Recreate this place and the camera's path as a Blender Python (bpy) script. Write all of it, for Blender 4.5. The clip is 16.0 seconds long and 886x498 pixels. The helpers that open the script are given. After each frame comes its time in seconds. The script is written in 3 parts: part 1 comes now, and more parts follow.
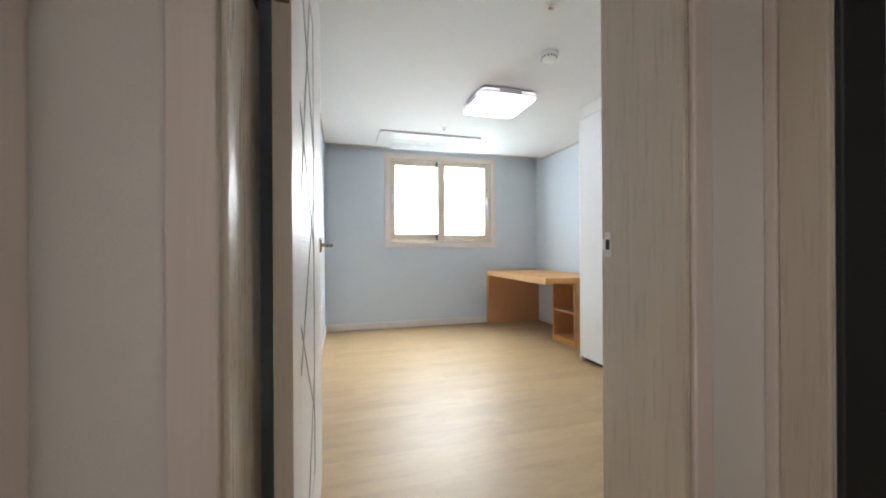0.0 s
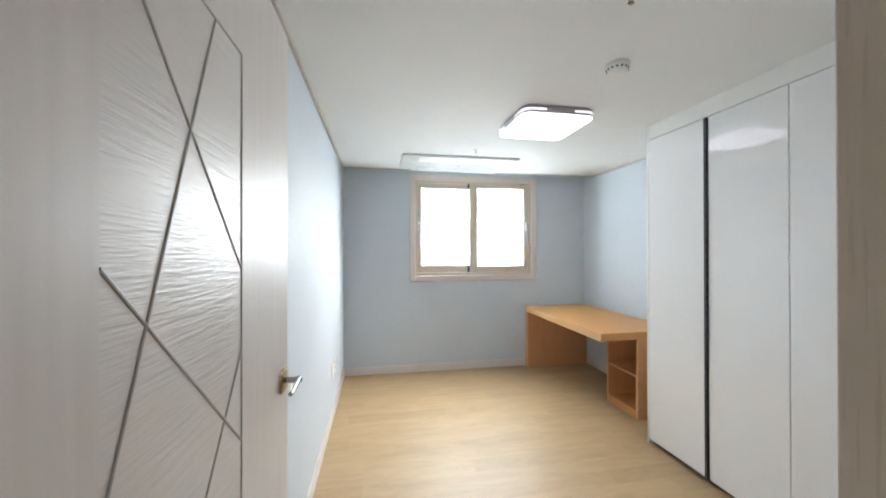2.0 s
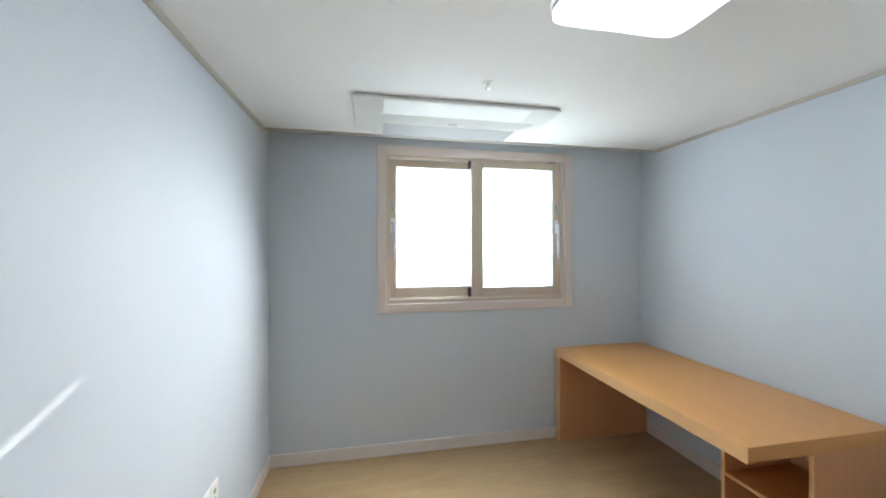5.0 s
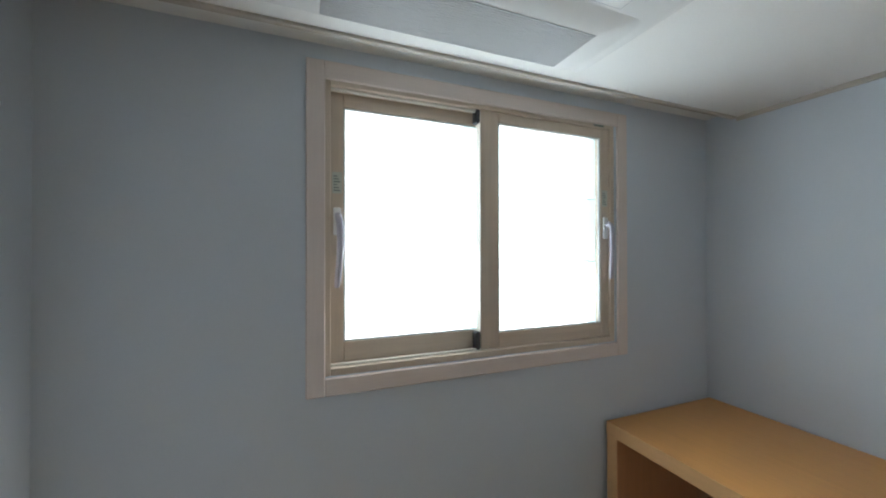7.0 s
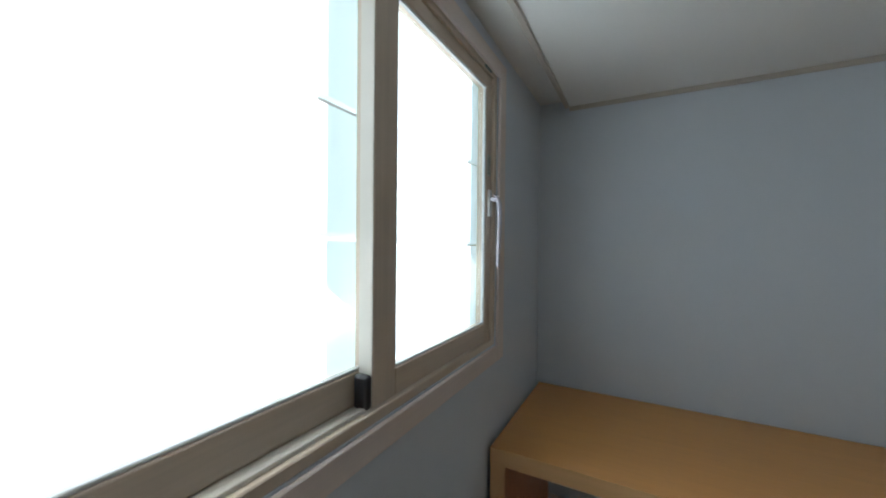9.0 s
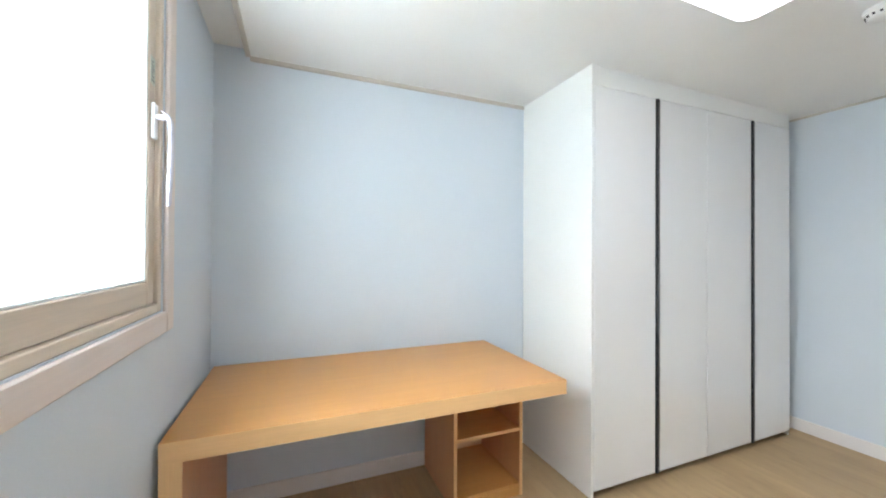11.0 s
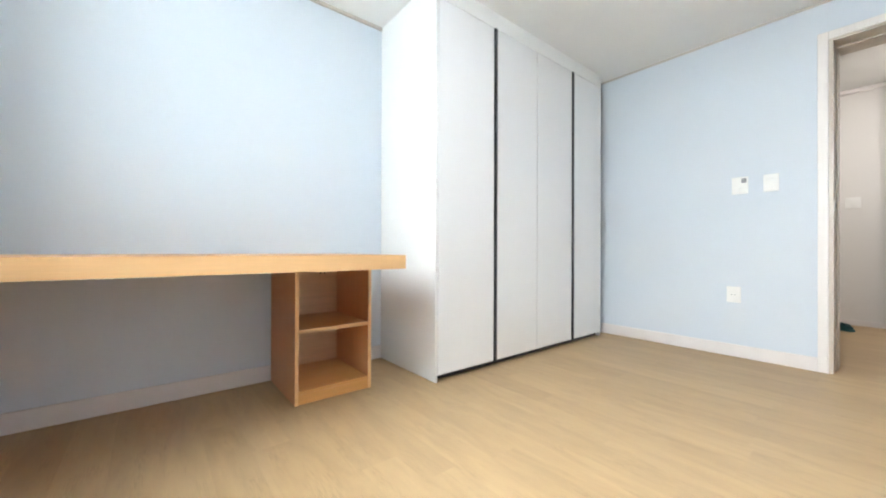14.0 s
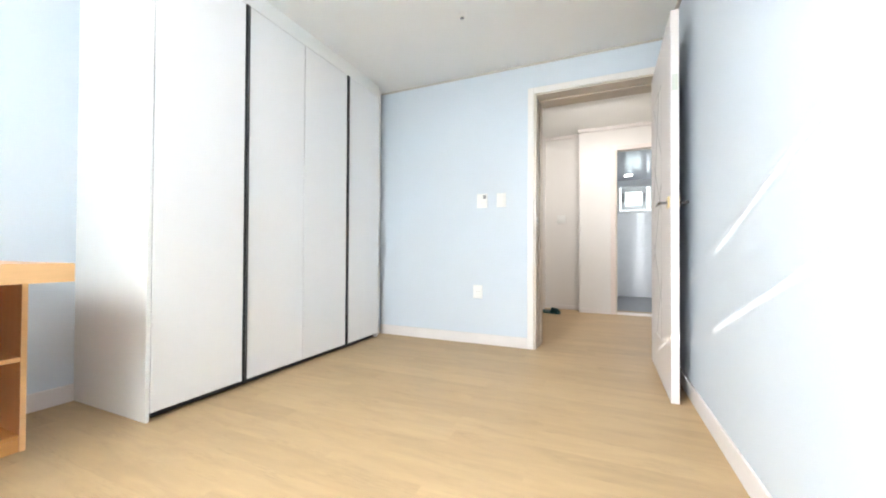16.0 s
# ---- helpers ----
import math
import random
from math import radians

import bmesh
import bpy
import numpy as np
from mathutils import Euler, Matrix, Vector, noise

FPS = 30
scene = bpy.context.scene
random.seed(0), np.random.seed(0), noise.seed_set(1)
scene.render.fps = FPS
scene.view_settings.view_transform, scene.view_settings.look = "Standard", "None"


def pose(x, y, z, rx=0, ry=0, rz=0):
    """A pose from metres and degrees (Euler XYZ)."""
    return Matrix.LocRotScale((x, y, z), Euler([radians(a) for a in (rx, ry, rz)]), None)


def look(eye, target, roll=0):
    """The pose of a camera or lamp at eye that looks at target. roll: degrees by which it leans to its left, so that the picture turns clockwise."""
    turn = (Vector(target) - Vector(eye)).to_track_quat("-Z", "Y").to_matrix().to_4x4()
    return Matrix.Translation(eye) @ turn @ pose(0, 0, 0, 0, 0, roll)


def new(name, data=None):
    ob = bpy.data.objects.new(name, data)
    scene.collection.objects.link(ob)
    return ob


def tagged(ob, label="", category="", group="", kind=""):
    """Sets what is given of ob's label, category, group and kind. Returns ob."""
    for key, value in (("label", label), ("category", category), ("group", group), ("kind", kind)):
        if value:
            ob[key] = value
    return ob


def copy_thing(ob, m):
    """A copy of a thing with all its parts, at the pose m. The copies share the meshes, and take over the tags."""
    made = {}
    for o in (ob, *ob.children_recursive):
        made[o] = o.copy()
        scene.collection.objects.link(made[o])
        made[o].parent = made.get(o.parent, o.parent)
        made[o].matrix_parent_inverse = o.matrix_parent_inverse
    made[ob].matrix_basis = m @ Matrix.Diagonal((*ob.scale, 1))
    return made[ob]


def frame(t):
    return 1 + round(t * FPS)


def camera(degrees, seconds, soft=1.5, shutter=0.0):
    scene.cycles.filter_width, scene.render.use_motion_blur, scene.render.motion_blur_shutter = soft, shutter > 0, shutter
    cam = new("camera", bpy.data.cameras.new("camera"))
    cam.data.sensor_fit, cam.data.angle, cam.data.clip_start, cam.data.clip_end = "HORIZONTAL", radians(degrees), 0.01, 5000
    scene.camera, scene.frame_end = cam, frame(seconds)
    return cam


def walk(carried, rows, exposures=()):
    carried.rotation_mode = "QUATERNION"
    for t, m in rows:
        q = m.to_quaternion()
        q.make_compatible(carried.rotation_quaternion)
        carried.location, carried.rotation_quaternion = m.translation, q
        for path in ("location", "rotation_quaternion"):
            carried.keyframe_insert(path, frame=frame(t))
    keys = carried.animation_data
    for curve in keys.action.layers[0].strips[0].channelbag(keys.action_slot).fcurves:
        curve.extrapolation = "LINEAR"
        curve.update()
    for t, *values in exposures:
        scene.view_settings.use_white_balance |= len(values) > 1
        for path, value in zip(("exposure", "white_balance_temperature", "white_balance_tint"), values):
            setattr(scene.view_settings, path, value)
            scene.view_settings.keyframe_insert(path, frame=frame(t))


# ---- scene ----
cam = camera(101.5, 16.0, soft=2.0)
PATH = [
    (0, (0.213, -0.945, 1.104), (0.754, 0.981, 1.105), -0.3),
    (0.5, (0.197, -0.955, 1.098), (0.772, 0.961, 1.100), -0.3),
    (1, (0.297, -0.742, 1.190), (0.803, 1.192, 1.186), -0.2),
    (1.5, (0.348, -0.535, 1.418), (0.709, 1.432, 1.408), -0.3),
    (2, (0.403, -0.372, 1.514), (0.759, 1.596, 1.522), -0.1),
    (2.5, (0.499, -0.147, 1.612), (0.75, 1.837, 1.596), -0.5),
    (3, (0.547, 0.021, 1.589), (0.743, 2.011, 1.594), -0.1),
    (3.5, (0.586, 0.329, 1.587), (1.082, 2.267, 1.588), 0.1),
    (4, (0.672, 0.642, 1.599), (1.116, 2.593, 1.589), -0.3),
    (4.5, (0.748, 0.916, 1.614), (1.09, 2.887, 1.618), -0.1),
    (7, (0.776, 2.625, 1.7), (1.512, 4.485, 1.713), -0.1),
    (7.5, (0.797, 2.883, 1.732), (1.469, 4.766, 1.743), -0.2),
    (8, (0.757, 3.119, 1.717), (1.83, 4.807, 1.717), 0.0),
    (8.5, (0.753, 3.35, 1.678), (2.216, 4.714, 1.669), 0.3),
    (9, (0.866, 3.571, 1.646), (2.621, 4.531, 1.621), 0.6),
    (9.5, (0.912, 3.719, 1.629), (2.882, 4.061, 1.616), 0.5),
    (10, (0.900, 3.717, 1.591), (2.862, 3.332, 1.588), 0.7),
    (10.2, (0.905, 3.722, 1.567), (2.805, 3.098, 1.563), 1.0),
    (12.3, (0.884, 3.703, 1.057), (2.723, 2.916, 1.077), 0.1),
    (12.5, (0.89, 3.709, 1.008), (2.73, 2.925, 1.029), 0.2),
    (13, (0.871, 3.725, 0.888), (2.711, 2.942, 0.902), -0.0),
    (13.5, (0.811, 3.646, 0.805), (2.563, 2.682, 0.813), 0.2),
    (14, (0.748, 3.508, 0.809), (2.305, 2.252, 0.817), 0.2),
    (14.5, (0.661, 3.393, 0.812), (2.016, 1.922, 0.828), 0.2),
    (15, (0.588, 3.307, 0.826), (1.75, 1.68, 0.84), 0.4),
    (15.5, (0.52, 3.231, 0.825), (1.478, 1.476, 0.845), 0.4),
    (16, (0.482, 3.196, 0.83), (1.278, 1.361, 0.853), 0.3),
]
EXPOSURES = ((0.0, 0.0), (1.0, 0.02), (3.0, -0.17), (4.5, -0.32), (6.8, -1.25), (7.5, -1.58), (8.5, -1.8), (9.0, -2.03), (9.6, -2.18), (10.2, -1.1), (12.3, 0.6), (12.6, 0.62), (13.0, 0.74), (14.0, 0.52), (14.5, 0.6), (15.0, 0.72), (16.0, 0.70))
walk(cam, [(t, look(eye, target, roll)) for t, eye, target, roll in PATH], EXPOSURES)


# ---------------------------------------------------------------- light
W, L, H = 3.172, 4.142, 2.488          # room: width, length, ceiling height
HALL_H = 2.60                          # ceiling of the hall

world = bpy.data.worlds.new("sky")
scene.world = world
world.use_nodes = True
sky = world.node_tree.nodes.new("ShaderNodeTexSky")
sky.sky_type, sky.sun_disc = "NISHITA", False
sky.sun_elevation, sky.sun_rotation = radians(18), radians(27)
world.node_tree.links.new(sky.outputs[0], world.node_tree.nodes["Background"].inputs[0])
world.node_tree.nodes["Background"].inputs[1].default_value = 0.15


def lamp(name, kind, energy, m, colour=(1, 1, 1), **more):
    data = bpy.data.lights.new(name, kind)
    data.energy, data.color = energy, colour
    if kind == "SUN":
        data.angle = more["angle"]
    if kind == "AREA":
        data.shape, data.size, data.size_y = "RECTANGLE", more["size"], more["size_y"]
        data.spread = more["spread"]
    ob = new(name, data)
    ob.matrix_world = m
    return ob


# low winter sun through the window, and the daylight that the frosted panes scatter
lamp("sun", "SUN", 5.0, look((4.0, 7.76, 2.95), (0, 0, 0)), (1.0, 0.93, 0.84), angle=radians(0.12))
for x, y in ((1.075, -0.03), (1.275, -0.03), (1.475, -0.03), (1.80, -0.045), (2.00, -0.045), (2.20, -0.045)):
    lamp("window_daylight", "AREA", 5.9, pose(x, L + y, 1.80, 57, 0, 180 - 31), (0.965, 0.975, 0.99), size=0.20, size_y=0.90, spread=radians(110))
# unseen area lamps added under the ceilings to fill hall and bathroom
lamp("hall_fill", "AREA", 13, pose(0.50, -1.10, HALL_H - 0.22, -38), (1.0, 0.962, 0.93), size=0.8, size_y=0.6, spread=radians(165))
lamp("bathroom_fill", "AREA", 6, pose(-0.3, -3.7, 2.27), (0.95, 0.98, 1.0), size=0.5, size_y=0.5, spread=radians(170))


# ---------------------------------------------------------------- materials
class Nodes:
    """A Principled material with short ways to add noise, ramps and bump."""

    def __init__(self, name, colour, rough=0.5, metal=0.0, **more):
        self.m = bpy.data.materials.new(name)
        self.m.use_nodes = True
        self.t = self.m.node_tree
        self.b = self.t.nodes["Principled BSDF"]
        self.b.inputs["Base Color"].default_value = (*colour, 1)
        self.b.inputs["Roughness"].default_value = rough
        self.b.inputs["Metallic"].default_value = metal
        for key, value in more.items():
            self.b.inputs[key.replace("_", " ")].default_value = value

    def add(self, kind, **values):
        n = self.t.nodes.new("ShaderNode" + kind)
        for key, value in values.items():
            n.inputs[key].default_value = value
        return n

    def link(self, a, b):
        self.t.links.new(a, b)

    def coords(self, scale=(1, 1, 1), turn=(0, 0, 0), where="Object"):
        c = self.add("TexCoord")
        p = self.add("Mapping", Scale=scale, Rotation=turn)
        self.link(c.outputs[where], p.inputs["Vector"])
        return p.outputs[0]

    def noise(self, vector, scale, detail=4.0, distortion=0.0):
        n = self.add("TexNoise", Scale=scale, Detail=detail, Distortion=distortion)
        self.link(vector, n.inputs["Vector"])
        return n.outputs["Fac"]

    def ramp(self, fac, stops):
        r = self.add("ValToRGB")
        els = r.color_ramp.elements
        while len(els) < len(stops):
            els.new(0.5)
        for el, (p, c) in zip(els, stops):
            el.position, el.color = p, (*c, 1)
        self.link(fac, r.inputs[0])
        return r.outputs[0]

    def mix(self, fac, a, b, mode="MIX"):
        n = self.t.nodes.new("ShaderNodeMix")
        n.data_type, n.blend_type = "RGBA", mode
        for socket, v in ((n.inputs[0], fac), (n.inputs[6], a), (n.inputs[7], b)):
            if isinstance(v, (int, float)):
                socket.default_value = v
            elif isinstance(v, tuple):
                socket.default_value = (*v, 1)
            else:
                self.link(v, socket)
        return n.outputs[2]

    def colour(self, socket):
        self.link(socket, self.b.inputs["Base Color"])

    def rough(self, fac, low, high):
        r = self.add("MapRange")
        r.inputs["To Min"].default_value, r.inputs["To Max"].default_value = low, high
        self.link(fac, r.inputs["Value"])
        self.link(r.outputs[0], self.b.inputs["Roughness"])

    def bump(self, height, strength, distance=0.002):
        n = self.add("Bump", Strength=strength, Distance=distance)
        self.link(height, n.inputs["Height"])
        self.link(n.outputs[0], self.b.inputs["Normal"])
        return n


def shade(c, f):
    return tuple(min(1, v * f) for v in c)


def plaster(name, c, rough=0.7, relief=0.25, fine=220):
    """Wallpaper or paint: a fine grain and broad, faint unevenness."""
    n = Nodes(name, c, rough)
    v = n.coords()
    broad, grain = n.noise(v, 1.3, 3), n.noise(v, fine, 3)
    n.colour(n.mix(0.5, n.ramp(broad, [(0.3, shade(c, 0.965)), (0.7, shade(c, 1.03))]), n.ramp(grain, [(0.3, shade(c, 0.97)), (0.7, shade(c, 1.03))])))
    n.bump(grain, relief, 0.0012)
    return n.m


def grained(name, c, rough=0.42, along="Z", contrast=0.1, relief=0.12, fine=1.0, spread=0.0):
    """Wood or wood-print film, its grain running along one axis of the object."""
    n = Nodes(name, c, rough)
    s = {"X": (1.2, 26, 26), "Y": (26, 1.2, 26), "Z": (26, 26, 1.2)}[along]
    v = n.coords(tuple(a * fine for a in s))
    wide, thin = n.noise(v, 1.0, 5, 0.6), n.noise(v, 4.5, 3, 0.2)
    a = n.ramp(wide, [(0.3, shade(c, 1 - contrast)), (0.68, shade(c, 1 + contrast * 0.8))])
    out = n.mix(0.35, a, n.ramp(thin, [(0.35, shade(c, 1 - contrast * 1.2)), (0.65, shade(c, 1 + contrast))]))
    if spread:
        info = n.add("ObjectInfo")
        out = n.mix(0.55, out, n.mix(1.0, out, n.ramp(info.outputs["Random"], [(0, (1 - spread,) * 3), (1, (1 + spread * 0.6,) * 3)]), "MULTIPLY"))
    n.colour(out)
    n.rough(thin, rough - 0.06, rough + 0.08)
    n.bump(thin, relief, 0.0006)
    return n.m


def plain(name, c, rough=0.45, metal=0.0, **more):
    """A smooth moulded or painted surface, with faint smudges in its gloss."""
    n = Nodes(name, c, rough, metal, **more)
    v = n.coords()
    f = n.noise(v, 9, 4)
    n.rough(f, max(0.02, rough - 0.05), rough + 0.06)
    n.colour(n.ramp(f, [(0.3, shade(c, 0.97)), (0.7, shade(c, 1.02))]))
    return n.m


def glowing(name, c, strength):
    n = Nodes(name, (0.9, 0.9, 0.9), 0.4)
    n.b.inputs["Emission Color"].default_value = (*c, 1)
    n.b.inputs["Emission Strength"].default_value = strength
    return n.m


def clear_glass(name):
    n = Nodes(name, (1, 1, 1), 0.02)
    clear = n.add("BsdfTransparent")
    clear.inputs[0].default_value = (0.95, 0.985, 0.98, 1)
    gloss = n.add("BsdfGlossy", Roughness=0.015)
    edge = n.add("LayerWeight", Blend=0.5)
    steep = n.add("Math")
    steep.operation, steep.inputs[1].default_value = "POWER", 5.0
    n.link(edge.outputs["Facing"], steep.inputs[0])
    gain = n.add("MapRange")
    gain.inputs["To Min"].default_value, gain.inputs["To Max"].default_value = 0.04, 0.9
    n.link(steep.outputs[0], gain.inputs["Value"])
    m = n.add("MixShader")
    n.link(gain.outputs[0], m.inputs[0])
    n.link(clear.outputs[0], m.inputs[1])
    n.link(gloss.outputs[0], m.inputs[2])
    n.link(m.outputs[0], n.t.nodes["Material Output"].inputs[0])
    return n.m


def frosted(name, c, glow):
    """Frosted sheet: lets sun and sky through, plus an added glow in place of scattered daylight."""
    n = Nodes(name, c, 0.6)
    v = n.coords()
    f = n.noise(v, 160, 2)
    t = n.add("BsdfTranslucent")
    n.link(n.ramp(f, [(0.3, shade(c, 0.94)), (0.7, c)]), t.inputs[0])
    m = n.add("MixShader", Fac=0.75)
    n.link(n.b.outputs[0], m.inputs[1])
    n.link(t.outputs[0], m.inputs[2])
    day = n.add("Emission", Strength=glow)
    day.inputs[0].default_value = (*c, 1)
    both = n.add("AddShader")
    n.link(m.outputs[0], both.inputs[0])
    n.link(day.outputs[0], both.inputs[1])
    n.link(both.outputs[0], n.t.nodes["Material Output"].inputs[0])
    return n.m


def oak_floor():
    """Vinyl oak planks: soft cloudy figure that differs from plank to plank, short fine pores, satin gloss."""
    c = (0.475, 0.330, 0.174)
    n = Nodes("light_oak_vinyl", c, 0.4)
    place, info = n.add("NewGeometry"), n.add("ObjectInfo")
    away = n.add("VectorMath")
    away.operation = "MULTIPLY_ADD"
    n.link(info.outputs["Random"], away.inputs[0])
    away.inputs[1].default_value = (31.0, 17.0, 0.0)
    n.link(place.outputs["Position"], away.inputs[2])
    soft, mid, pore, fleck = (n.add("Mapping", Scale=k) for k in ((1.5, 7.0, 1), (4.5, 34, 1), (16, 230, 1), (3.2, 14, 1)))
    for m in (soft, mid, pore, fleck):
        n.link(away.outputs[0], m.inputs["Vector"])
    a, b = n.noise(soft.outputs[0], 1.5, 4, 1.2), n.noise(mid.outputs[0], 1.0, 4, 0.8)
    p, f = n.noise(pore.outputs[0], 1.0, 2), n.noise(fleck.outputs[0], 1.0, 3, 0.6)
    tone = n.ramp(a, [(0.28, shade(c, 0.87)), (0.55, c), (0.75, shade(c, 1.08))])
    tone = n.mix(0.28, tone, n.ramp(b, [(0.3, shade(c, 0.84)), (0.7, shade(c, 1.10))]))
    dark = n.mix(1.0, n.ramp(p, [(0.40, (1, 1, 1)), (0.52, (0, 0, 0))]), n.ramp(f, [(0.50, (0, 0, 0)), (0.66, (1, 1, 1))]), "MULTIPLY")
    tone = n.mix(n.mix(1.0, dark, (0.45, 0.45, 0.45), "MULTIPLY"), tone, shade(c, 0.66))
    n.colour(n.mix(1.0, tone, n.ramp(info.outputs["Random"], [(0, (0.93,) * 3), (1, (1.04,) * 3)]), "MULTIPLY"))
    n.rough(b, 0.39, 0.53)
    n.bump(n.mix(0.5, b, p), 0.16, 0.0012)
    return n.m


WALLPAPER = plaster("pale_blue_wallpaper", (0.605, 0.660, 0.715), 0.62, 0.3)
HALL_PAPER = plaster("ivory_wallpaper", (0.73, 0.707, 0.68), 0.65, 0.25)
CEILING_PAPER = plaster("white_ceiling_paper", (0.815, 0.82, 0.805), 0.7, 0.3, 150)
MASONRY = plaster("rough_masonry", (0.45, 0.44, 0.42), 0.9)
TRIM = grained("pale_wood_film", (0.72, 0.635, 0.59), 0.42, "Z", 0.05)
TRIM_X = grained("pale_wood_film_level", (0.72, 0.635, 0.59), 0.42, "X", 0.05)
DOOR_CASING = grained("white_casing_film", (0.78, 0.745, 0.715), 0.4, "Z", 0.04)
JAMB = grained("ash_wood_film", (0.60, 0.535, 0.45), 0.28, "Z", 0.045)
JAMB_X = grained("ash_wood_film_level", (0.60, 0.535, 0.45), 0.38, "X", 0.07)
SASH = grained("tan_sash_film", (0.62, 0.52, 0.415), 0.42, "Z", 0.09)
SASH_X = grained("tan_sash_film_level", (0.62, 0.52, 0.415), 0.42, "X", 0.09)
BASE = plain("skirting_film", (0.74, 0.70, 0.68), 0.4)
CROWN = plain("crown_film", (0.50, 0.46, 0.405), 0.45)
OAK = oak_floor()
SUBFLOOR = plain("plank_joint", (0.46, 0.33, 0.17), 0.6)
BEECH = grained("beech_laminate", (0.64, 0.315, 0.098), 0.36, "Y", 0.05, 0.05, 1.6)
BEECH_UP = grained("beech_laminate_upright", (0.66, 0.325, 0.15), 0.4, "Z", 0.06, 0.05, 1.6)
BEECH_BACK = grained("beech_plywood", (0.70, 0.44, 0.25), 0.45, "Y", 0.08, 0.05, 1.2)
BEECH_EDGE = grained("beech_edge_band", (0.77, 0.475, 0.225), 0.42, "Y", 0.05, 0.05, 1.6)
GLOSS_WHITE = Nodes("white_high_gloss", (0.86, 0.864, 0.866), 0.012, Coat_Weight=0.6, Coat_Roughness=0.004).m
WHITE_PANEL = plaster("white_melamine", (0.82, 0.825, 0.805), 0.38, 0.12, 300)
BLACK_METAL = plain("dark_aluminium", (0.022, 0.023, 0.026), 0.4, 0.5)
SHADOW_BLACK = plain("black_plinth_and_shade", (0.03, 0.03, 0.03), 0.6)
WHITE_PLASTIC = plain("white_plastic", (0.82, 0.82, 0.80), 0.35)
MATT_PLASTIC = plain("matt_white_plastic", (0.74, 0.75, 0.74), 0.6)
JOINT_GREY = plain("light_grey_plastic", (0.50, 0.51, 0.52), 0.5)
GREY_PLASTIC = plain("grey_plastic", (0.25, 0.26, 0.27), 0.4)
DARK_PLASTIC = plain("charcoal_plastic", (0.035, 0.035, 0.04), 0.4)
LAMP_FRAME = plain("silver_lamp_frame", (0.56, 0.55, 0.59), 0.35, 0.1)
LEVER_GREY = plain("lavender_grey_paint", (0.56, 0.545, 0.62), 0.3, 0.25)
CHROME = plain("dark_chrome", (0.34, 0.33, 0.32), 0.10, 1.0)
BRASS = plain("aged_brass", (0.62, 0.50, 0.27), 0.28, 1.0)
DARK_BRASS = plain("dull_brass", (0.20, 0.14, 0.075), 0.45, 0.9)
LAMP_GLOW = glowing("lamp_diffuser", (0.87, 0.86, 1.0), 3.6)
ACCENT_GLOW = glowing("lamp_accent", (1.0, 0.95, 1.0), 1.3)
GLASS = clear_glass("window_glass")
# emission stands in for daylight in the panes; the margin glows less
FROST = frosted("frosted_glass_glow", (0.93, 0.96, 1.0), 4.2)
FROST_EDGE = frosted("frosted_margin_glow", (0.77, 0.86, 0.89), 1.25)
OUTSIDE_WHITE = plain("outer_frame_vinyl", (0.75, 0.78, 0.78), 0.4)
CREAM = plain("cream_vinyl", (0.68, 0.645, 0.575), 0.45)
STICKER = plain("paper_sticker", (0.55, 0.58, 0.52), 0.6)
STICKER_INK = plain("sticker_print", (0.20, 0.24, 0.22), 0.6)
BATH_FLOOR = plain("dark_grey_tile", (0.12, 0.125, 0.14), 0.3)
BATH_WALL = plain("white_glazed_tile", (0.72, 0.74, 0.76), 0.12)
BATH_CEILING = plain("grey_gloss_panel", (0.48, 0.49, 0.53), 0.2)
RUBBER = plain("teal_rubber", (0.02, 0.11, 0.13), 0.5)
BATH_GLOW = glowing("bathroom_downlight_glow", (1, 1, 1), 12.0)
DAY = glowing("day_backdrop_glow", (0.85, 0.95, 1.0), 2.2)


def door_skin():
    """White door film: faint upright grain."""
    n = Nodes("white_door_film", (0.74, 0.70, 0.68), 0.43)
    v = n.coords((40, 40, 2))
    f = n.noise(v, 1.0, 4)
    n.colour(n.ramp(f, [(0.3, (0.71, 0.67, 0.65)), (0.7, (0.76, 0.72, 0.70))]))
    n.bump(f, 0.08, 0.001)
    return n.m


def door_relief():
    """Embossed door panel: long wavy ridges that lean across the panel."""
    n = Nodes("embossed_door_panel", (0.74, 0.71, 0.69), 0.36)
    v = n.coords((1, 2.4, 36), (radians(-22), 0, 0))
    f = n.noise(v, 2.6, 3, 0.6)
    g = n.noise(v, 7.0, 2, 0.3)
    n.bump(n.mix(0.3, f, g), 0.5, 0.005)
    return n.m


DOOR_SKIN, DOOR_RELIEF = door_skin(), door_relief()
GROOVE = plain("door_groove", (0.50, 0.48, 0.465), 0.4)


# ---------------------------------------------------------------- building helpers
def box(bm, lo, hi, bevel=0.0, segments=1):
    """Adds a box from corner to corner, its edges rounded by bevel."""
    lo, hi = [min(a, b) for a, b in zip(lo, hi)], [max(a, b) for a, b in zip(lo, hi)]
    m = Matrix.LocRotScale([(a + b) / 2 for a, b in zip(lo, hi)], None, [b - a for a, b in zip(lo, hi)])
    made = bmesh.ops.create_cube(bm, size=1, matrix=m)["verts"]
    if bevel:
        edges = list({e for v in made for e in v.link_edges})
        bmesh.ops.bevel(bm, geom=edges, offset=bevel, segments=segments, profile=0.5, affect="EDGES")


def boxes(*items, bevel=0.0, segments=1):
    bm = bmesh.new()
    for lo, hi in items:
        box(bm, lo, hi, bevel, segments)
    return bm


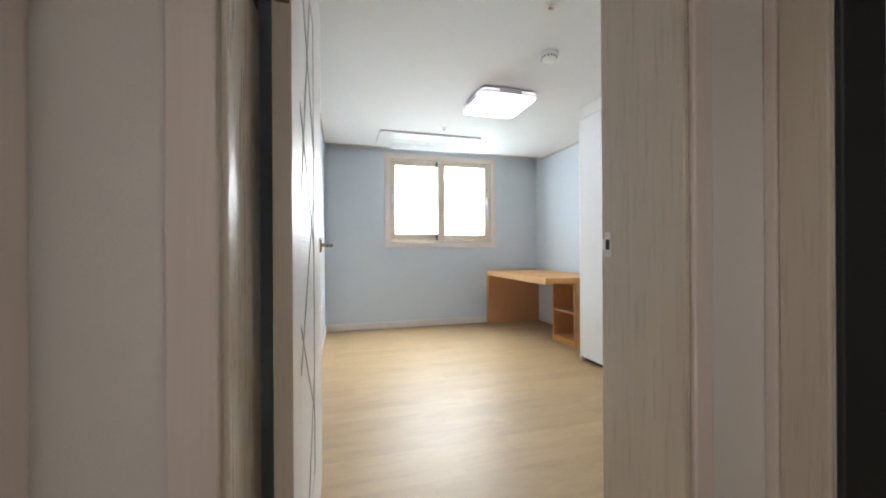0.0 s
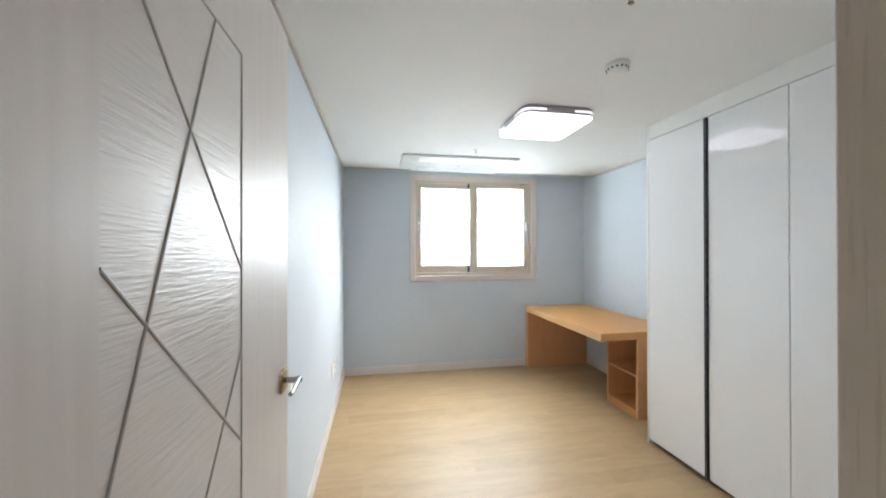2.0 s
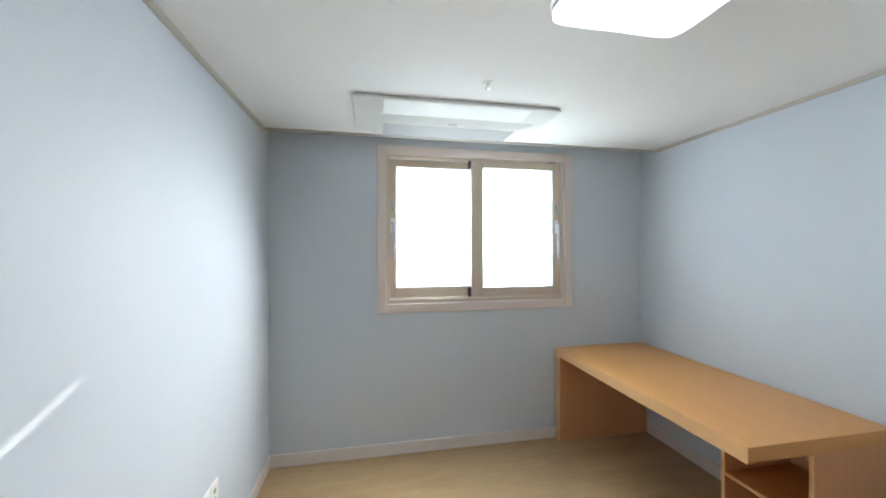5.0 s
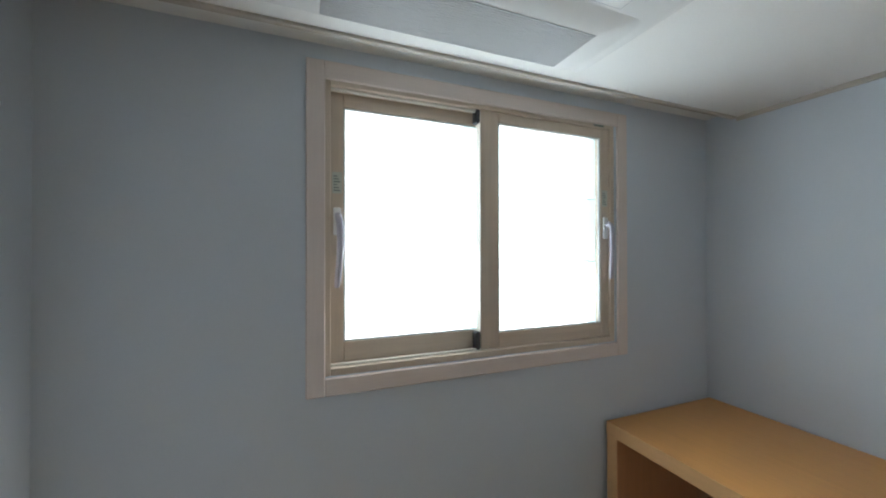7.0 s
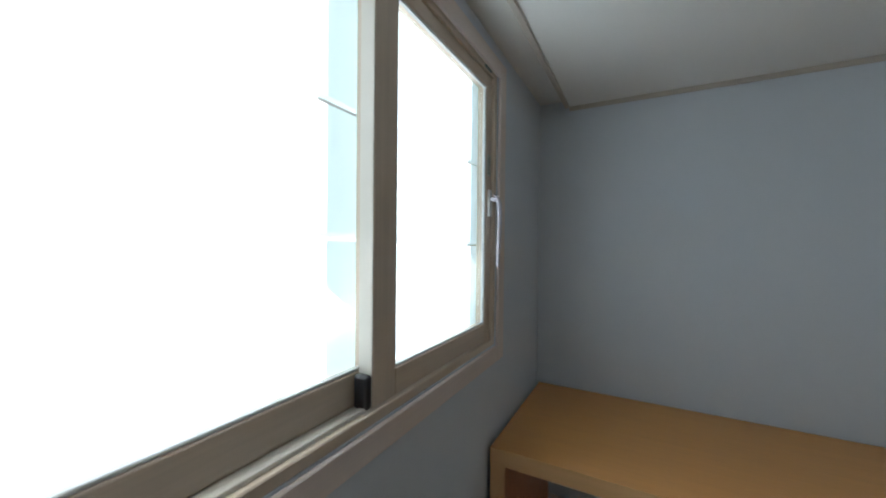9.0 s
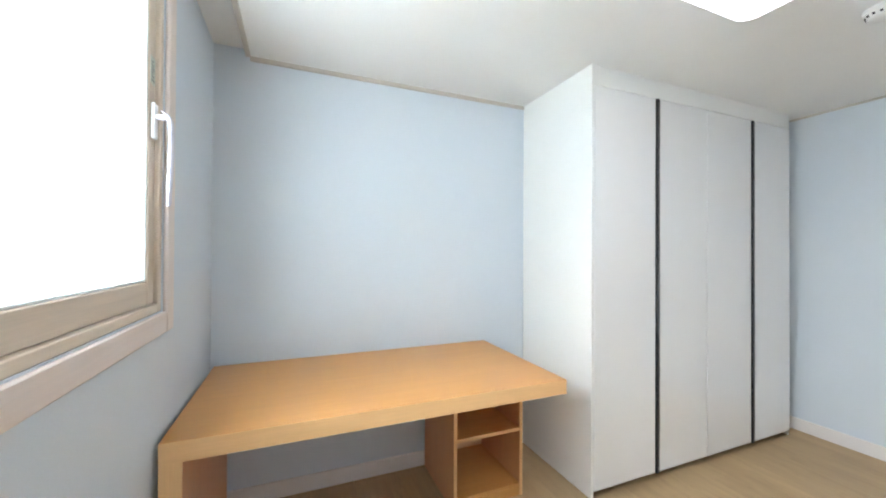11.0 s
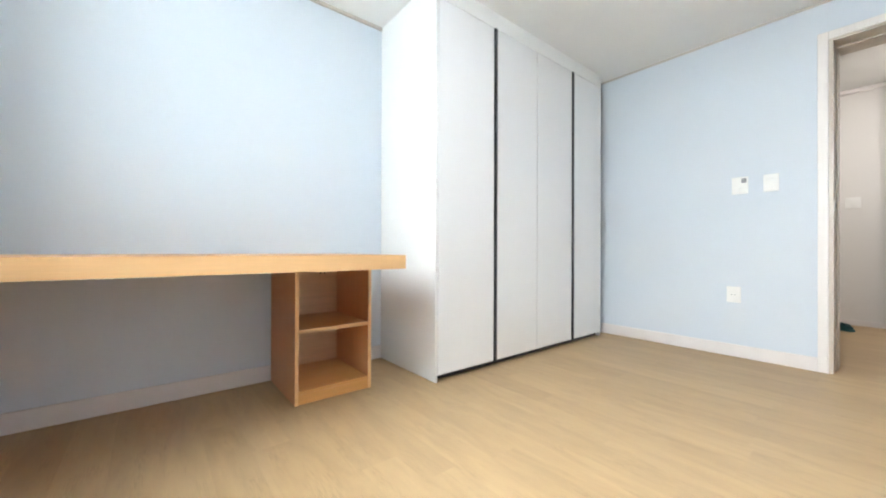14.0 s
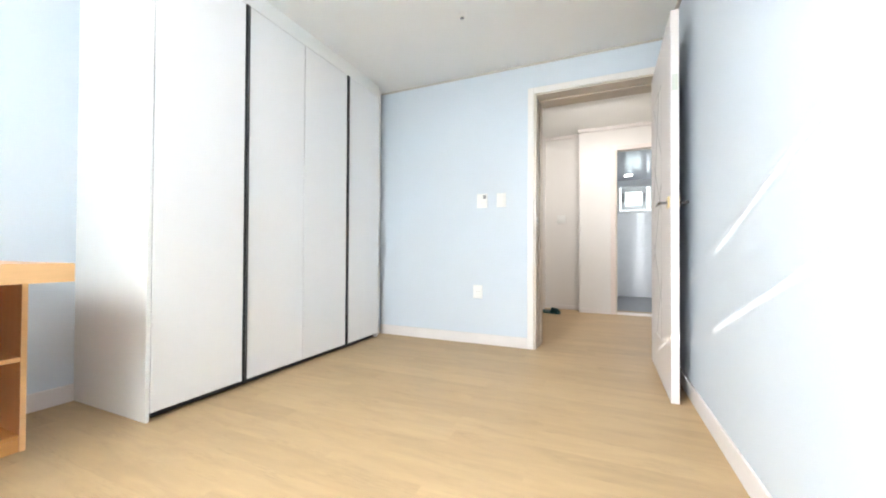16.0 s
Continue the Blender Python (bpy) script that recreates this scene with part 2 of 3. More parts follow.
def rod(bm, a, b, r1, r2=None, sides=16):
    """Adds a round bar from a to b."""
    a, b = Vector(a), Vector(b)
    m = Matrix.Translation((a + b) / 2) @ (b - a).to_track_quat("Z", "Y").to_matrix().to_4x4()
    bmesh.ops.create_cone(bm, cap_ends=True, segments=sides, radius1=r1, radius2=r1 if r2 is None else r2, depth=(b - a).length, matrix=m)


def prism(bm, outline, z0, z1):
    """Adds an upright prism over a flat outline."""
    base = [bm.verts.new((x, y, z0)) for x, y in outline]
    face = bm.faces.new(base)
    up = bmesh.ops.extrude_face_region(bm, geom=[face])["geom"]
    bmesh.ops.translate(bm, vec=(0, 0, z1 - z0), verts=[g for g in up if isinstance(g, bmesh.types.BMVert)])
    bmesh.ops.recalc_face_normals(bm, faces=bm.faces[:])


def rounded(x0, y0, x1, y1, r, n=6):
    """The outline of a rectangle with round corners."""
    out = []
    for cx, cy, a in ((x1 - r, y1 - r, 0), (x0 + r, y1 - r, 90), (x0 + r, y0 + r, 180), (x1 - r, y0 + r, 270)):
        for i in range(n + 1):
            t = radians(a + 90 * i / n)
            out.append((cx + r * math.cos(t), cy + r * math.sin(t)))
    return out


def mesh_of(name, bm, material, smooth=False):
    data = bpy.data.meshes.new(name)
    bmesh.ops.recalc_face_normals(bm, faces=bm.faces[:])
    bm.to_mesh(data)
    bm.free()
    for m in material if isinstance(material, (list, tuple)) else [material]:
        data.materials.append(m)
    if smooth:
        for p in data.polygons:
            p.use_smooth = True
        data.set_sharp_from_angle(angle=radians(40))
    return data


def part(name, bm, material, parent=None, label="", smooth=False):
    """Links a bmesh as one mesh object, under a thing or a part where one is given."""
    ob = new(name, mesh_of(name, bm, material, smooth))
    if parent is not None:
        ob.parent = parent
    return tagged(ob, label)


def thing(name, label, category, m=None, group="", kind=""):
    ob = new(name)
    ob.empty_display_size = 0.05
    if m is not None:
        ob.matrix_world = m
    return tagged(ob, label, category, group, kind)


def structure(name, bm, material, label="", category=""):
    return tagged(part(name, bm, material), label, category or name.split("_")[0], kind="structure")


def frame_bm(x0, z0, x1, z1, w, y0, y1, bevel=0.003):
    """Four bars round an opening in the plane of y: two uprights, and two rails between them."""
    ups = boxes(((x0, y0, z0), (x0 + w, y1, z1)), ((x1 - w, y0, z0), (x1, y1, z1)), bevel=bevel)
    rails = boxes(((x0 + w, y0, z0), (x1 - w, y1, z0 + w)), ((x0 + w, y0, z1 - w), (x1 - w, y1, z1)), bevel=bevel)
    return ups, rails


# ---------------------------------------------------------------- the room's shell
T = 0.42                                # thickness of the outer wall
WX0, WX1, WZ0, WZ1 = 0.862, 2.400, 1.200, 2.402   # window opening
DX0, DX1, DZ, WALL_D = 0.010, 1.012, 2.225, -0.290  # doorway in the wall to the hall
RECESS, RZ = 3.965, 2.528              # shallow recess of the ceiling along the window

structure("wall_north", boxes(((-0.15, L, -0.1), (WX0, L + T, 2.75)), ((WX1, L, -0.1), (W + 0.15, L + T, 2.75)),
          ((WX0, L, -0.1), (WX1, L + T, WZ0)), ((WX0, L, WZ1), (WX1, L + T, 2.75))), WALLPAPER, "pale blue papered wall with a window opening", "wall")
structure("wall_west", boxes(((-0.15, 0.0, -0.1), (0, L, 2.75))), WALLPAPER, "pale blue papered wall lit by low sun", "wall")
structure("wall_east", boxes(((W, WALL_D, -0.1), (W + 0.15, L, 2.75))), WALLPAPER, "pale blue papered wall behind desk and wardrobe", "wall")
structure("wall_south", boxes(((DX1, -0.16, -0.1), (W, 0, 2.75)), ((-0.15, -0.16, DZ), (DX1, 0, 2.75)), ((-0.15, -0.16, -0.1), (DX0, 0, DZ))),
          WALLPAPER, "pale blue papered wall with a doorway", "wall")
structure("wall_hall_north", boxes(((DX1, WALL_D, -0.1), (W, -0.16, 2.75)), ((-0.34, WALL_D, DZ), (DX1, -0.16, 2.75)), ((-0.34, WALL_D, -0.1), (DX0, -0.16, DZ))),
          HALL_PAPER, "ivory papered hall wall round the doorway", "wall")
structure("ceiling", boxes(((-0.15, -0.16, H), (W + 0.15, RECESS, H + 0.2)), ((-0.15, RECESS, RZ), (W + 0.15, L, RZ + 0.16))), CEILING_PAPER,
          "white papered ceiling with a shallow recess at the window")


def strip(name, lo, hi, material, label, category, bevel=0.004):
    return structure(name, boxes((lo, hi), bevel=bevel, segments=2), material, label, category)


BH, BT = 0.095, 0.012
strip("baseboard_west", (0, 0.012, 0.0), (BT, L, BH), BASE, "off-white skirting board along the blue wall", "baseboard")
strip("baseboard_north", (BT, L - BT, 0.0), (W - BT, L, BH), BASE, "off-white skirting board under the window", "baseboard")
strip("baseboard_east", (W - BT, 2.158, 0.0), (W, L, BH), BASE, "off-white skirting board behind the desk", "baseboard")
strip("baseboard_south", (1.062, 0, 0.0), (2.57, BT, BH), BASE, "off-white skirting board beside the doorway", "baseboard")
strip("trim_ceiling_west", (0, 0, H - 0.026), (0.020, RECESS, H), CROWN, "slim ceiling trim", "trim", 0.005)
strip("trim_ceiling_east", (W - 0.016, 2.158, H - 0.026), (W, RECESS, H), CROWN, "slim ceiling trim", "trim", 0.005)
strip("trim_ceiling_south", (0.016, 0, H - 0.016), (2.57, 0.012, H), CROWN, "slim ceiling trim", "trim", 0.005)
strip("trim_ceiling_recess", (0.016, RECESS - 0.004, H - 0.012), (W - 0.016, RECESS + 0.022, H + 0.036), CROWN, "slim tan trim on the ceiling's edge", "trim", 0.005)


# ---------------------------------------------------------------- doorway and door
def doorway():
    d = thing("door_frame", "pale wood door frame with flat casings", "door frame", kind="structure")
    x0, x1, z = 0.038, 0.978, 2.197
    part("jamb", boxes(((DX0, WALL_D, 0), (x0 - 0.010, -0.0, z + 0.028)), ((x0 - 0.010, WALL_D, 0), (x0, -0.128, z)), bevel=0.003, segments=2), JAMB, d)
    part("jamb", boxes(((x1 + 0.010, WALL_D, 0), (DX1, -0.0, z + 0.028)), ((x1, WALL_D, 0), (x1 + 0.010, -0.128, z)), bevel=0.003, segments=2), JAMB, d)
    part("head", boxes(((x0 - 0.010, WALL_D, z + 0.010), (x1 + 0.010, 0, z + 0.028)), ((x0, WALL_D, z), (x1, -0.128, z + 0.010)), bevel=0.003, segments=2), JAMB_X, d)
    # room side: slim casing; hall side: wide casing
    part("casing", boxes(((DX1 - 0.002, -0.005, 0), (DX1 + 0.050, 0.012, z + 0.078)), bevel=0.004, segments=2), DOOR_CASING, d)
    part("casing", boxes(((0.0, -0.005, z + 0.026), (DX1 - 0.002, 0.012, z + 0.078)), bevel=0.004, segments=2), DOOR_CASING, d)
    for a, b in ((-0.046, 0.026), (0.990, 1.046)):
        part("casing", boxes(((a, WALL_D - 0.016, 0), (b, WALL_D, z + 0.09)), bevel=0.005, segments=2), TRIM, d)
    part("casing", boxes(((0.026, WALL_D - 0.016, z + 0.014), (0.990, WALL_D, z + 0.09)), bevel=0.005, segments=2), TRIM_X, d)
    s = part("strike_plate", boxes(((x1 + 0.004, -0.042, 1.078), (x1 + 0.0105, -0.020, 1.152)), ((x1 + 0.007, -0.020, 1.100), (x1 + 0.0104, -0.006, 1.132)), bevel=0.002, segments=2), WHITE_PLASTIC, d, "white painted strike plate")
    # solid black block; its colour stands for the shade inside the latch hole
    part("latch_hole_dark", boxes(((x1 + 0.002, -0.041, 1.100), (x1 + 0.0045, -0.027, 1.130))), SHADOW_BLACK, s)
    return d


doorway()


def groove(bm, a, b, x, r=0.0028):
    """A raised bead along a groove line of the door's face, from a to b in (y, z)."""
    va, vb = Vector((x, *a)), Vector((x, *b))
    rod(bm, va, vb, r, r, 8)


def lever(bm, x, side, z, y):
    """A door lever: neck, knuckle and a flattened grip."""
    rod(bm, (x, y, z), (x + side * 0.052, y, z), 0.0085)
    rod(bm, (x + side * 0.046, y + 0.006, z), (x + side * 0.05, y - 0.105, z - 0.004), 0.0095, 0.0065)
    bmesh.ops.create_uvsphere(bm, u_segments=12, v_segments=8, radius=0.0105, matrix=Matrix.Translation((x + side * 0.048, y + 0.003, z)))


def door():
    """The leaf stands open along the blue wall. Local x: its thickness, y: its width from the hinges, z up."""
    w, h, t = 0.926, 2.185, 0.040
    d = thing("door_1", "white embossed door standing wide open against the blue wall", "door", pose(0.108, -0.075, 0.008, 0, 0, -0.8), kind="structure")
    p0, p1, q0, q1 = 0.150, 0.547, 0.265, 1.930       # the embossed field
    part("leaf", boxes(((-t, 0, 0), (0, p0, h)), ((-t, p1, 0), (0, w, h)), ((-t, p0, 0), (0, p1, q0)), ((-t, p0, q1), (0, p1, h)), ((-t, p0, q0), (-0.006, p1, q1))), DOOR_SKIN, d)
    # brown strip puts the shade on the door's hinge edge into colour
    part("hinge_edge_shaded", boxes(((-t, -0.0015, 0), (0, 0, h))), JAMB, d, "hinge edge browned to carry its shade")
    part("panel", boxes(((-0.006, p0, q0), (-0.0015, p1, q1))), DOOR_RELIEF, d, "embossed panel with wavy ridges")
    lines = (((0.425, q1), (p0, 1.200)), ((p0, 1.905), (p1, 1.468)), ((p0, 1.487), (p1, 1.100)), ((p1, 1.292), (p0, 0.765)),
             ((p0, 0.895), (p1, 0.50)), ((p1, 0.66), (0.32, q0)))
    for a, b in lines:
        bm = bmesh.new()
        groove(bm, a, b, -0.0015)
        part("groove_line", bm, GROOVE, d)
    for a, b in (((p1, q0), (p1, q1)), ((p0 + 0.04, q1), (p1, q1)), ((p0 + 0.1, q0), (p1, q0))):
        bm = bmesh.new()
        groove(bm, a, b, -0.0015, 0.0026)
        part("groove_line", bm, GROOVE, d)
    for side, x in ((1, 0.0), (-1, -t)):
        r = part("rose", boxes(((x, w - 0.098, 1.085), (x + side * 0.009, w - 0.034, 1.150)), bevel=0.003, segments=2), BRASS, d, "square brass rose")
        bm = bmesh.new()
        lever(bm, x, side, 1.117, w - 0.066)
        part("lever", bm, CHROME, r, "dark chrome lever handle", True)
    part("latch_plate", boxes(((-0.033, w, 1.03), (-0.007, w + 0.0025, 1.20)), bevel=0.001), WHITE_PLASTIC, d, "white latch plate")
    part("label_sticker", boxes(((-0.034, w, 1.735), (-0.006, w + 0.001, 1.825))), STICKER, d, "small paper label")
    for z in (0.22, 1.70):
        bm = boxes(((-0.034, -0.003, z - 0.055), (-0.004, 0.0, z + 0.055)), bevel=0.002)
        rod(bm, (-t - 0.008, -0.006, z - 0.055), (-t - 0.008, -0.006, z + 0.055), 0.006)
        box(bm, (-0.079, 0.004, z - 0.055), (-0.076, 0.040, z + 0.055), 0.001)
        part("hinge", bm, DARK_BRASS, d, "dull brass hinge")
    return d


door()


# ---------------------------------------------------------------- window
def pane(name, x0, z0, x1, z1, y, material, parent, t=0.006, shadow=True):
    ob = part(name, boxes(((x0, y, z0), (x1, y + t, z1))), material, parent)
    ob.visible_shadow = shadow
    return ob


def sash(name, x0, x1, y0, y1, w, side, label, rail=0.074):
    """One sliding sash: stiles, rails, glass, and a lever on its outer stile."""
    z0, z1 = 1.232, 2.398
    s = thing(name, label, "window sash", kind="structure")
    for a, b in ((x0, x0 + w[0]), (x1 - w[1], x1)):
        part("stile", boxes(((a, y0, z0), (b, y1, z1)), bevel=0.004, segments=2), SASH, s)
    for a, b in ((z0, z0 + rail), (z1 - rail, z1)):
        part("rail", boxes(((x0 + w[0], y0, a), (x1 - w[1], y1, b)), bevel=0.004, segments=2), SASH_X, s)
    g0, g1 = x0 + w[0], x1 - w[1]
    bead = frame_bm(g0, z0 + rail, g1, z1 - rail, 0.008, y0 + 0.004, y0 + 0.018, 0.002)
    for b in bead:
        part("glazing_bead", b, OUTSIDE_WHITE, s)
    pane("pane", g0 + 0.008, z0 + rail + 0.008, g1 - 0.008, z1 - rail - 0.008, y0 + 0.024, GLASS, s, shadow=False)
    x = x0 + 0.029 if side < 0 else x1 - 0.030
    p = part("handle_plate", boxes(((x - 0.016, y0 - 0.012, 1.768), (x + 0.016, y0, 1.885)), bevel=0.005, segments=3), WHITE_PLASTIC, s, "white handle plate", True)
    bm = bmesh.new()
    rod(bm, (x, y0 - 0.010, 1.842), (x, y0 - 0.045, 1.842), 0.010)
    # height, stand-off, half width and sideways sweep of the grip
    cuts = [(1.862, 0.026, 0.008, 0), (1.852, 0.040, 0.0130, 0), (1.828, 0.050, 0.0148, 0.004), (1.79, 0.053, 0.0148, 0.009), (1.73, 0.053, 0.0142, 0.009),
            (1.67, 0.051, 0.0134, 0.005), (1.61, 0.049, 0.0126, 0.0), (1.560, 0.047, 0.0118, -0.004), (1.551, 0.047, 0.008, -0.004)]
    rings = []
    for z, d, r, sweep in cuts:
        rings.append([bm.verts.new((x + max(-side, 0) * sweep + r * math.cos(a), y0 - d + 0.62 * r * math.sin(a), z)) for a in (2 * math.pi * i / 16 for i in range(16))])
    for a, b in zip(rings, rings[1:]):
        for i in range(16):
            bm.faces.new((a[i], a[(i + 1) % 16], b[(i + 1) % 16], b[i]))
    bm.faces.new(rings[0])
    bm.faces.new(rings[-1][::-1])
    part("lever", bm, LEVER_GREY, p, "lavender-grey lever handle turned down", True)
    k = part("sticker", boxes(((x - 0.020, y0 - 0.0012, 1.945), (x + 0.020, y0, 2.035))), STICKER, s, "small printed paper sticker")
    for i in range(6):
        part("print_bar", boxes(((x - 0.015, y0 - 0.002, 1.955 + i * 0.012), (x + 0.013 - 0.006 * (i % 3), y0 - 0.0011, 1.960 + i * 0.012))), STICKER_INK, k)
    return s


def window():
    w = thing("window_1", "tan wood-film sliding window with frosted outer panes", "window", kind="structure")
    ups, rails = frame_bm(0.797, 1.124, 2.482, 2.462, 0.073, L - 0.014, L, 0.004)
    part("casing", ups, TRIM, w, "pale wood casing")
    part("casing", rails, TRIM_X, w, "pale wood casing")
    # outer frame lining the opening, its face level with the wall
    ups, rails = frame_bm(WX0, WZ0, WX1, WZ1, 0.030, L + 0.001, L + 0.16, 0.003)
    part("window_frame", ups, SASH, w)
    part("window_frame", rails, SASH_X, w)
    part("track", boxes(((0.892, L + 0.018, WZ0 + 0.029), (1.572, L + 0.036, WZ0 + 0.040)), ((0.892, L + 0.036, WZ0 + 0.029), (1.572, L + 0.061, WZ0 + 0.034)),
                        ((0.892, L + 0.018, WZ1 - 0.040), (1.572, L + 0.034, WZ1 - 0.029)), bevel=0.0015), CREAM, w, "cream vinyl sliding track")
    part("drain_cover", boxes(((2.255, L - 0.004, 2.378), (2.325, L + 0.002, 2.388)), bevel=0.001), STICKER_INK, w)
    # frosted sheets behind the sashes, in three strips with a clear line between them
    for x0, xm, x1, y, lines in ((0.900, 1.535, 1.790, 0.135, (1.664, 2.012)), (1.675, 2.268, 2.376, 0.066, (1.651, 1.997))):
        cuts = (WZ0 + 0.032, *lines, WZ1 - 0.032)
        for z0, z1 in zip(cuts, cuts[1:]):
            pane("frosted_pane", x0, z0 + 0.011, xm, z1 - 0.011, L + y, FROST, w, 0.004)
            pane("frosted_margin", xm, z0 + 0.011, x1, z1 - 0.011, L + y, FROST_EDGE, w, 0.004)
        # glowing fillers added to whiten the clear lines; no shadow, so sun streaks pass
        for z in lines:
            pane("glow_line_filler", x0, z - 0.011, xm - 0.03, z + 0.011, L + y + 0.001, FROST, w, 0.002, False)
            pane("glow_line_filler", xm - 0.03, z - 0.003, x1, z + 0.011, L + y + 0.001, FROST_EDGE, w, 0.002, False)
    return w


window()
sash("window_sash", 0.893, 1.672, L + 0.064, L + 0.104, (0.056, 0.066), -1, "tan sliding sash on the outer track with a silver lever", 0.085)
sash("window_sash", 1.576, 2.372, L + 0.014, L + 0.060, (0.096, 0.056), 1, "tan sliding sash on the inner track with a silver lever")
# pale strip added; its colour carries the window glow on the sash side
tagged(part("sash_edge_lit", boxes(((1.5735, L + 0.015, 1.236), (1.576, L + 0.059, 2.394)), bevel=0.001), CREAM), "cream strip that pales the meeting edge for the window light on it", "trim", kind="structure")
for z in (1.276, 2.352):
    tagged(part("sash_stopper", boxes(((1.550, L + 0.012, z - 0.043), (1.5735, L + 0.057, z + 0.043)), bevel=0.009, segments=3), DARK_PLASTIC, smooth=True),
           "charcoal plastic stopper on the sash edge", "stopper", "window stoppers")


# glowing sheet added so the slits between the panes read white
tagged(part("backdrop_sky", boxes(((-80, 70, -20), (80, 70.5, 24))), glowing("backdrop_glow", (0.92, 0.96, 1.0), 9.0)), "glowing backdrop sheet for the bright distance outside the window", "backdrop", kind="structure")


# ---------------------------------------------------------------- desk
def desk():
    x0, x1, y0, y1, top = 2.316, 3.160, 2.488, 4.124, 0.785
    d = thing("desk", "light beech desk with a thick top and open end shelf", "desk")
    part("tabletop", boxes(((x0 + 0.0015, y0 + 0.0015, top - 0.068), (x1, y1, top)), bevel=0.002, segments=2), BEECH, d)
    part("edge_band", boxes(((x0, y0, top - 0.070), (x0 + 0.0015, y1, top - 0.0015))), BEECH_EDGE, d, "paler beech edge band")
    part("end_panel", boxes(((x0 + 0.004, y1 - 0.066, 0), (x1, y1 - 0.001, top - 0.068)), bevel=0.002), BEECH_UP, d)
    part("end_panel_band", boxes(((x0 + 0.002, y1 - 0.066, 0), (x0 + 0.004, y1 - 0.001, top - 0.070))), grained("beech_edge_upright", (0.77, 0.475, 0.225), 0.42, "Z", 0.05, 0.05, 1.6), d, "paler beech edge band")
    s0, s1, a, b = 2.680, 3.155, 2.494, 2.928
    part("shelf_side", boxes(((s0, a, 0), (s1, a + 0.018, top - 0.068)), bevel=0.0015), BEECH_UP, d)
    part("shelf_side", boxes(((s0, b - 0.018, 0), (s1, b, top - 0.068)), bevel=0.0015), BEECH_UP, d)
    part("shelf_board", boxes(((s0 + 0.004, a + 0.018, 0.372), (s1, b - 0.018, 0.390)), bevel=0.0015), BEECH, d)
    part("shelf_board", boxes(((s0 + 0.004, a + 0.018, 0.052), (s1, b - 0.018, 0.070)), bevel=0.0015), BEECH, d)
    part("shelf_back", boxes(((s1 - 0.012, a + 0.018, 0.070), (s1, b - 0.018, top - 0.068))), BEECH_BACK, d, "paler plywood back panel")
    for y in (a, b - 0.018):
        part("edge_band", boxes(((s0 - 0.0015, y, 0), (s0, y + 0.018, top - 0.070))), BEECH_EDGE, d, "paler beech edge band")
    part("edge_band", boxes(((s0 + 0.0025, a + 0.018, 0.372), (s0 + 0.004, b - 0.018, 0.390))), BEECH_EDGE, d, "paler beech edge band")
    # small discs added for the dark spots on the back panel
    for y, z in ((2.60, 0.655), (2.625, 0.655), (2.86, 0.235)):
        bm = bmesh.new()
        rod(bm, (s1 - 0.0125, y, z), (s1 - 0.0118, y, z), 0.006, None, 10)
        part("back_spot", bm, DARK_BRASS, d, "small dark brown spot")
    part("plinth", boxes(((s0 + 0.002, a + 0.018, 0), (s0 + 0.018, b - 0.018, 0.052)), bevel=0.0015), BEECH, d)
    return d


desk()


# ---------------------------------------------------------------- wardrobe
def wardrobe():
    x0, y0, y1 = 2.496, 0.012, 2.156
    w = thing("wardrobe", "white high-gloss built-in wardrobe with dark handle strips", "wardrobe")
    part("side_panel", boxes(((x0, y1 - 0.018, 0), (W, y1, H)), bevel=0.0015), WHITE_PANEL, w, "white melamine side panel")
    part("body", boxes(((x0 + 0.05, 0.168, 0.045), (W, y1 - 0.018, H)), ((x0 + 0.09, y0, 0.0), (W, 0.168, H))), WHITE_PANEL, w)
    part("plinth", boxes(((x0 + 0.045, 0.168, 0), (x0 + 0.060, y1 - 0.018, 0.045))), SHADOW_BLACK, w, "black recessed plinth")
    part("fascia", boxes(((x0 + 0.004, 0.168, 2.376), (x0 + 0.05, y1 - 0.018, H)), bevel=0.0015), WHITE_PANEL, w)
    bm = bmesh.new()
    prism(bm, [(x0 + 0.010, 0.168), (x0 + 0.078, y0), (x0 + 0.090, y0), (x0 + 0.090, 0.168)], 0.0, H)
    part("filler", bm, WHITE_PANEL, w)
    z0, z1 = 0.040, 2.370
    edges = (2.135, 1.640, 1.614, 1.150, 1.147, 0.659, 0.633, 0.170)
    for i in range(4):
        b, a = edges[2 * i], edges[2 * i + 1]
        d = part("door", boxes(((x0, a + 0.001, z0), (x0 + 0.020, b - 0.001, z1)), bevel=0.0015, segments=2), GLOSS_WHITE, w)
    for y in (1.627, 0.646):
        part("handle_strip", boxes(((x0 - 0.009, y - 0.0135, z0 - 0.004), (x0 + 0.020, y + 0.0135, z1)), bevel=0.003, segments=2), BLACK_METAL, w, "dark aluminium handle strip")
        part("handle_inlay", boxes(((x0 - 0.0105, y - 0.001, z0), (x0 - 0.0088, y + 0.0005, z1 - 0.004))), GREY_PLASTIC, w, "thin grey line in the handle strip")
    return w


wardrobe()


